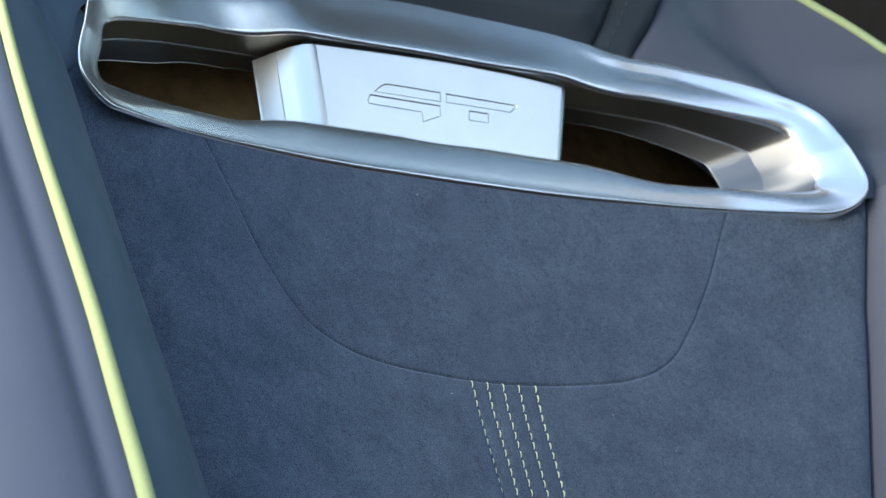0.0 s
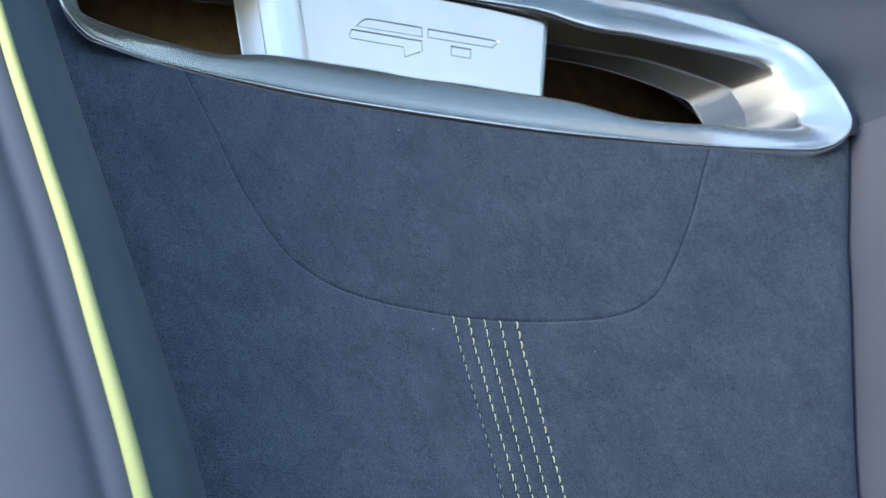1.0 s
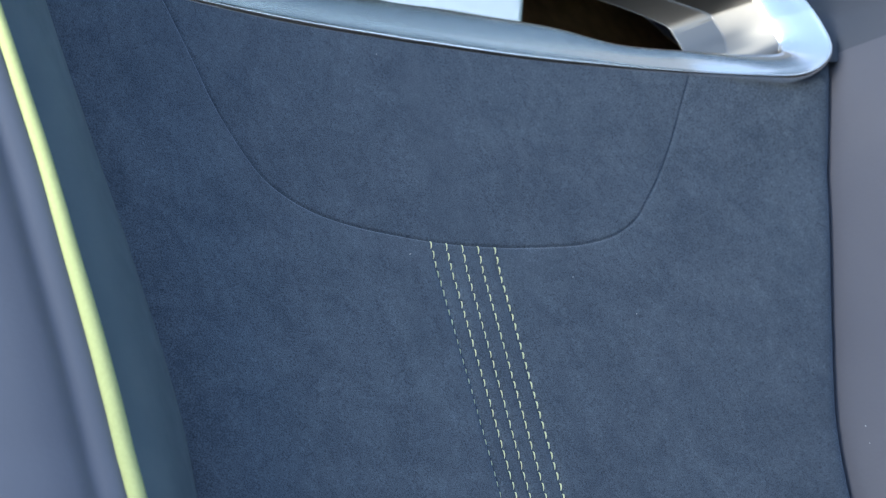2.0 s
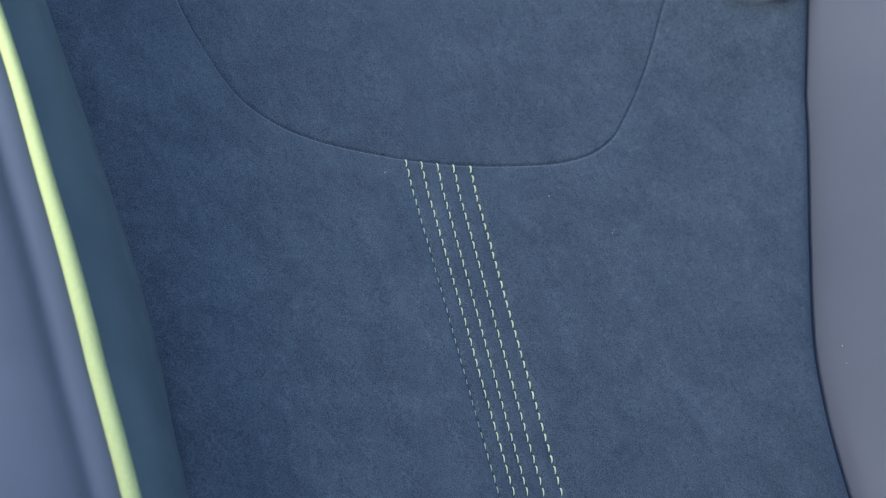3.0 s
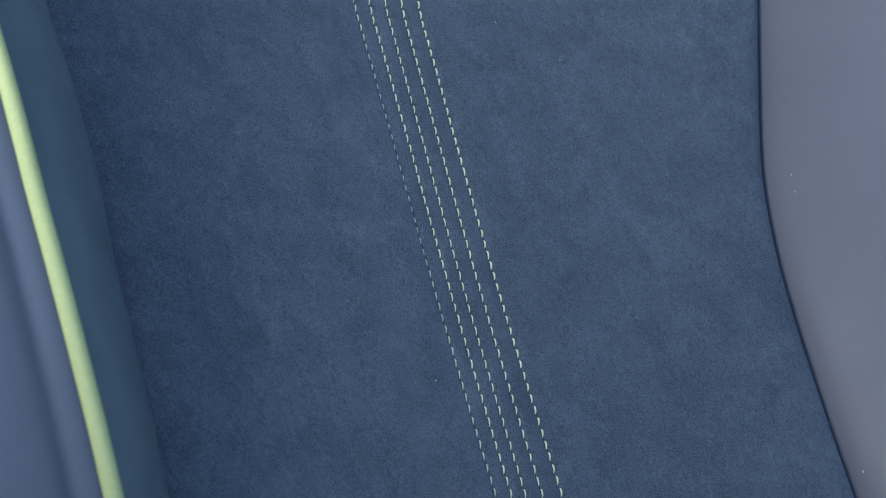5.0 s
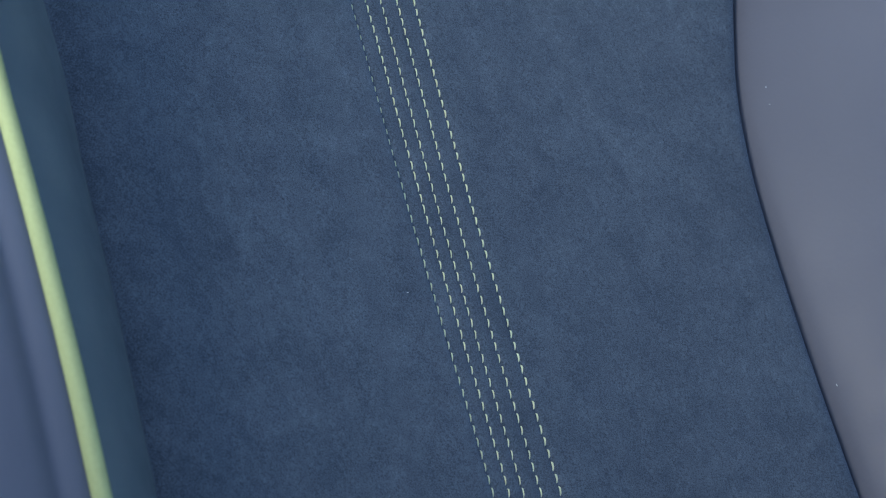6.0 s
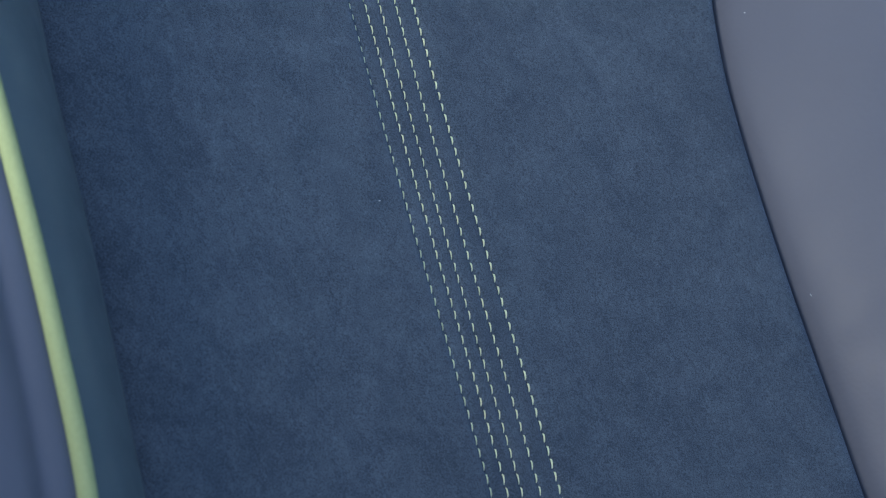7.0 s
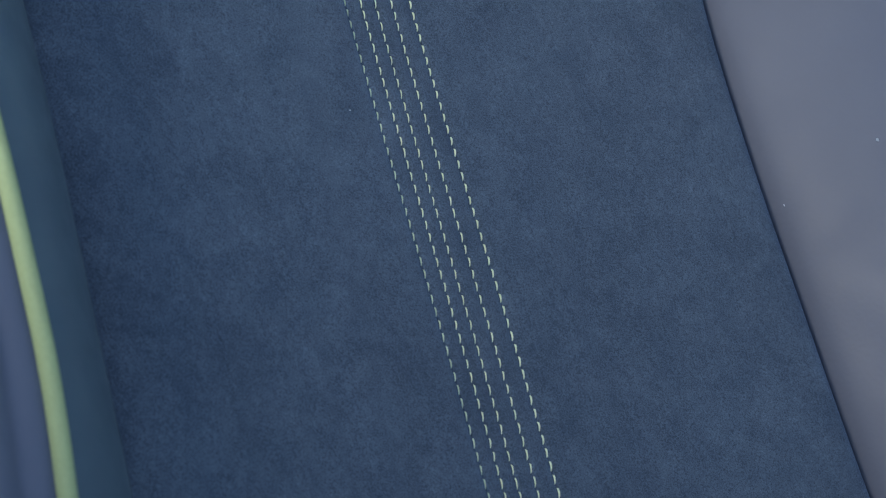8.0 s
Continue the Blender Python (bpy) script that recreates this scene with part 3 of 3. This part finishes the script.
def build_head():
    g = np.linspace(0, 1, 120) ** 1.3

    def zone(lo, hi, n):
        """Columns between two lines that run up the back, from just under the bezel's upper rim."""
        s = 0.5 - 0.5 * np.cos(np.pi * np.linspace(0, 1, n))
        foot = np.full(n, 0.13)
        for _ in range(60):
            x = lo(foot) + s * (hi(foot) - lo(foot))
            foot = 0.7 * foot + 0.3 * (top_line(x) - 0.003)
        Z = foot[None, :] + g[:, None] * (0.30 - foot)[None, :]
        return lo(Z) + s[None, :] * (hi(Z) - lo(Z)), Z

    zero = lambda z: -seam_a(z)
    wide = lambda z: np.minimum(edge_x(z) + 0.0004, pipe_x(z))
    for name, lo, hi, mat, sides, label in (
            ("head_panel", zero, seam_a, DARK_LEATHER, (1,), "charcoal leather head section above the bezel"),
            ("head_strip", seam_a, seam_b, DARK_LEATHER, (-1, 1), "charcoal leather strip between two seams"),
            ("shoulder_cover", seam_b, wide, SHOULDER_SHADED, (-1, 1), "smooth leather shoulder, its shade put into the colour")):
        for sd in sides:
            X, Z = zone(lo, hi, 40)
            P = np.stack([sd * X, head_y(X, Z, sd), Z], -1)
            # both shoulders get leather that is darkened for shade
            part(name, sheet(name, P, flip=sd < 0), SHADED_LEATHER if sd < 0 and mat is SHOULDER_SHADED else mat, seat, label)
    # crown and back shell that close the seat
    z = np.linspace(0, 1, 14)
    xs = np.linspace(-0.118, 0.118, 30)
    P = [[(x, head_y(np.array(x), np.array(0.2999)) * math.cos(t * math.pi / 2) + 0.10 * (1 - math.cos(t * math.pi / 2)), 0.30 + 0.04 * math.sin(t * math.pi)) for x in xs] for t in z]
    part("crown", sheet("crown", np.array(P, float)), DARK_LEATHER, seat, "charcoal leather crown of the head section")
    zs = np.linspace(-0.42, 0.30, 40)
    X = np.linspace(-1, 1, 24)[None, :] * (pipe_x(zs) + 0.07 * (1 - 0.6 * ease(zs, 0.08, 0.2)))[:, None]
    u = np.linspace(-1, 1, 24)[None, :]
    Y = np.zeros_like(X) + 0.042 + 0.014 * u + 0.03 * u ** 2
    part("back_shell", sheet("back_shell", np.stack([X, Y, np.broadcast_to(zs[:, None], X.shape)], -1)), SHELL, seat, "brown lined back shell of the seat")


build_head()


# ---- decorative stitching ----
def stitch_mesh(name, length, radius):
    """One stitch: a thread lying on the cloth, thicker towards its upper end, both ends dipping into their holes."""
    k = np.linspace(-1, 1, 8)
    rad = radius * np.sqrt(np.clip(1 - (k * 0.97) ** 4, 0.05, 1)) * (1 + 0.20 * k)
    dip = 0.00055 * np.abs(k) ** 4
    ang = np.linspace(0, 2 * np.pi, 6, endpoint=False)
    P = np.array([[(r * math.cos(q) + 0.00012 * (1 - t * t), r * 0.85 * math.sin(q) + d, t * length / 2) for q in ang] for t, r, d in zip(k, rad, dip)])
    return sheet(name, P, wrap=True)


def build_stitches():
    panel = bpy.data.objects["backrest_panel"]
    me = stitch_mesh("stitch", 1.0, 0.00026)
    me.materials.append(THREAD)
    rest = []
    rnd = random.Random(4)
    for i, bold in enumerate((1.0, 1.0, 0.9, 1.0, 1.22)):
        z = float(np.interp(row_x(i, 0.0), SEAM[:, 0], SEAM[:, 1])) - 0.0016
        while z > -0.385:
            pitch = 0.00340 + 0.0005 * min(1.2, -z / 0.2)
            x = float(row_x(i, z))
            x2 = float(row_x(i, z - 0.001))
            y = float(cloth_y(np.array(x), np.array(z)))
            lean = math.degrees(math.atan2(x2 - x, 0.001)) + rnd.uniform(5.0, 11.0)
            sunk = 0.00042 * (i == 0) * float(np.interp(z, [-0.125, -0.085, -0.035, -0.012], [0.1, 1, 1, 0]))
            m = pose(x + rnd.uniform(-0.00008, 0.00008), y - 0.00042 + sunk, z, rnd.uniform(-3, 3), lean, 0) @ Matrix.Diagonal((bold, bold, pitch * rnd.uniform(0.84, 0.95), 1))
            if z > -0.205:
                ob = new("stitch", me)
                ob.parent = panel
                ob.matrix_local = m
            else:
                rest.append(m)
            z -= pitch
    bm = bmesh.new()
    for m in rest:
        one = bmesh.new()
        one.from_mesh(me)
        one.transform(m)
        tmp = bpy.data.meshes.new("tmp")
        one.to_mesh(tmp)
        one.free()
        bm.from_mesh(tmp)
        bpy.data.meshes.remove(tmp)
    tagged(part("stitches", bm, THREAD, panel, "lower run of lime stitching"), kind="stuff")
    # thin grey stitches beside the head seam
    strip = [o for o in seat.children if o.name.startswith("head_strip")]
    ms = stitch_mesh("seam_stitch", 0.0030, 0.00035)
    ms.materials.append(GREY_THREAD)
    for o, sd in zip(strip, (-1, 1)):
        for z in np.arange(0.142, 0.20, 0.0042):
            x = float(seam_a(z)) + 0.0050
            ob = new("seam_stitch", ms)
            ob.parent = o
            lean = math.degrees(math.atan2(float(seam_a(z + 0.002) - seam_a(z)), 0.002))
            ob.matrix_local = pose(sd * x, float(head_y(np.array(x), np.array(z))) - 0.0001, float(z), 0, sd * lean, 0)


build_stitches()


# ---- cushion and plinth under the back ----
def rounded_box(size, r, seg=3):
    bm = bmesh.new()
    bmesh.ops.create_cube(bm, size=1.0)
    bmesh.ops.scale(bm, vec=size, verts=bm.verts)
    bmesh.ops.bevel(bm, geom=bm.edges[:], offset=r, segments=seg, profile=0.5, affect='EDGES')
    for f in bm.faces:
        f.smooth = True
    return bm


to_seat = SEAT.inverted()
cushion = part("seat_cushion", rounded_box((0.46, 0.50, 0.16), 0.05), SUEDE, seat, "blue-grey suede seat cushion")
cushion.matrix_local = to_seat @ pose(0, -0.36, 0.50)
plinth = part("seat_base", rounded_box((0.40, 0.50, 0.13), 0.02), TRIM, seat, "black seat base")
plinth.matrix_local = to_seat @ pose(0, -0.20, 0.415)
lower = part("lower_back", rounded_box((0.40, 0.12, 0.20), 0.04), LEATHER, seat, "grey leather foot of the backrest")
lower.matrix_local = to_seat @ pose(0, -0.14, 0.53, -LEAN)


# ---- cabin that closes the place, its unseen parts set to shape the light ----
def slab(name, size, place, mat, label, category=""):
    ob = part(name, rounded_box(size, 0.008, 1), mat, None, label)
    ob.matrix_world = pose(*place)
    return tagged(ob, kind="structure", category=category)


slab("floor", (1.9, 3.4, 0.06), (0, 0.0, 0.32), CARPET, "black carpeted cabin floor")
# overhead slabs and panes lie out of view, arranged for light and reflections
slab("ceiling", (1.9, 1.44, 0.05), (0.0, 0.99, 1.75), OVERHEAD_BLUE, "unseen pale blue slab overhead that keeps the sun off the seat")
slab("light_block_edge", (1.44, 0.32, 0.05), (-0.23, 0.11, 1.75), OVERHEAD_BLUE, "unseen pale blue slab overhead beside the added pane")
slab("reflect_pane_rear", (0.46, 0.32, 0.05), (0.72, 0.11, 1.75), REFLECTED_GLASS, "unseen blue glass pane overhead, added for reflections at the bezel's near end")
slab("reflect_pane", (0.78, 0.50, 0.05), (0.56, -0.30, 1.75), REFLECTED_GLASS, "unseen blue glass pane overhead, added for the bezel's reflections")
slab("light_block_front", (0.78, 0.36, 0.05), (0.56, -1.55, 1.75), OVERHEAD_BLUE, "unseen pale blue slab overhead in front, added to limit the light")
slab("light_block_bar", (0.30, 0.82, 0.05), (0.32, -0.96, 1.75), OVERHEAD_BLUE, "unseen pale blue bar overhead, added to narrow the light")
slab("wall_right", (0.06, 2.25, 0.925), (0.92, 0.55, 0.7375), TRIM, "black trim along the far side")
slab("wall_right_rear", (0.06, 0.90, 0.52), (0.92, 1.225, 1.465), TRIM, "black pillar trim on the far side")
# pane out of view, added for what the bezel's near end reflects
slab("reflect_pane_side", (0.012, 1.345, 0.52), (0.92, 0.1025, 1.465), REFLECTED_GLASS, "unseen blue glass pane at the side, added for the bezel's reflections")
# far front wall, closed to hold back light from that side
slab("wall_right_front", (0.06, 1.1, 1.45), (0.92, -1.13, 1.0), TRIM, "unseen black wall on the far side in front that keeps light out")
slab("wall_rear", (1.9, 0.06, 1.45), (0, 1.68, 1.0), TRIM, "black rear trim")
# front wall out of view, its height chosen to limit the light
slab("wall_front", (1.9, 0.10, 1.25), (0, -1.68, 0.92), TRIM, "unseen black wall in front, raised to limit the light")
# low wall and slab out of view, added to block light from the left
slab("wall_left_low", (0.06, 2.3, 0.415), (-0.92, -0.58, 0.5125), TRIM, "unseen low black wall that blocks light on the near side")
slab("light_block_left", (0.05, 1.10, 0.57), (-0.50, 0.02, 0.63), TRIM, "unseen black slab added to darken the lower near side")
slab("wall_left_rear", (0.06, 1.1, 1.45), (-0.92, 1.12, 1.0), TRIM, "black pillar and rear side trim")
# ground out of view, its tone set for the daylight it bounces
bm = bmesh.new()
bmesh.ops.create_grid(bm, x_segments=8, y_segments=8, size=400)
tagged(part("ground", bm, CONCRETE, None, "unseen grey ground that bounces daylight"), kind="structure")


# ---- lint on the cloth ----
def build_lint():
    rnd = random.Random(9)
    for x, z, long, wide in ((-0.0208, -0.1365, 0.0008, 1.0), (-0.0218, -0.0064, 0.0010, 1.0), (0.0394, -0.0087, 0.0006, 1.0), (0.060, -0.021, 0.0005, 1.0), (-0.0132, 0.0707, 0.0007, 1.0),
                             (0.143, -0.1576, 0.0019, 4.0), (0.1247, -0.1664, 0.0009, 1.6), (0.1298, -0.0642, 0.0007, 1.3), (0.129, -0.0706, 0.0006, 1.2)):
        bm = bmesh.new()
        bmesh.ops.create_icosphere(bm, subdivisions=2, radius=0.5)
        for v in bm.verts:
            v.co *= 1 + 0.35 * noise.noise(v.co * 3 + Vector((x * 900, z * 700, 0)))
            v.co.x += 0.35 * v.co.z ** 2
        bmesh.ops.scale(bm, vec=(0.00030 * wide, 0.00022, long), verts=bm.verts)
        ob = part("lint_speck", bm, LINT, None)
        on_cloth = abs(x) < 0.11
        y = float(cloth_y(np.array(x), np.array(z)) if on_cloth else leather_y(np.array(x), np.array(z)))
        ob.matrix_world = SEAT @ pose(x, y - 0.0001, z, 0, rnd.uniform(0, 180), 0)
        tagged(ob, "tiny pale lint fibre lying on the blue suede" if on_cloth else "small pale lint fluff lying on the grey leather bolster", "lint", "lint on the seat")


build_lint()
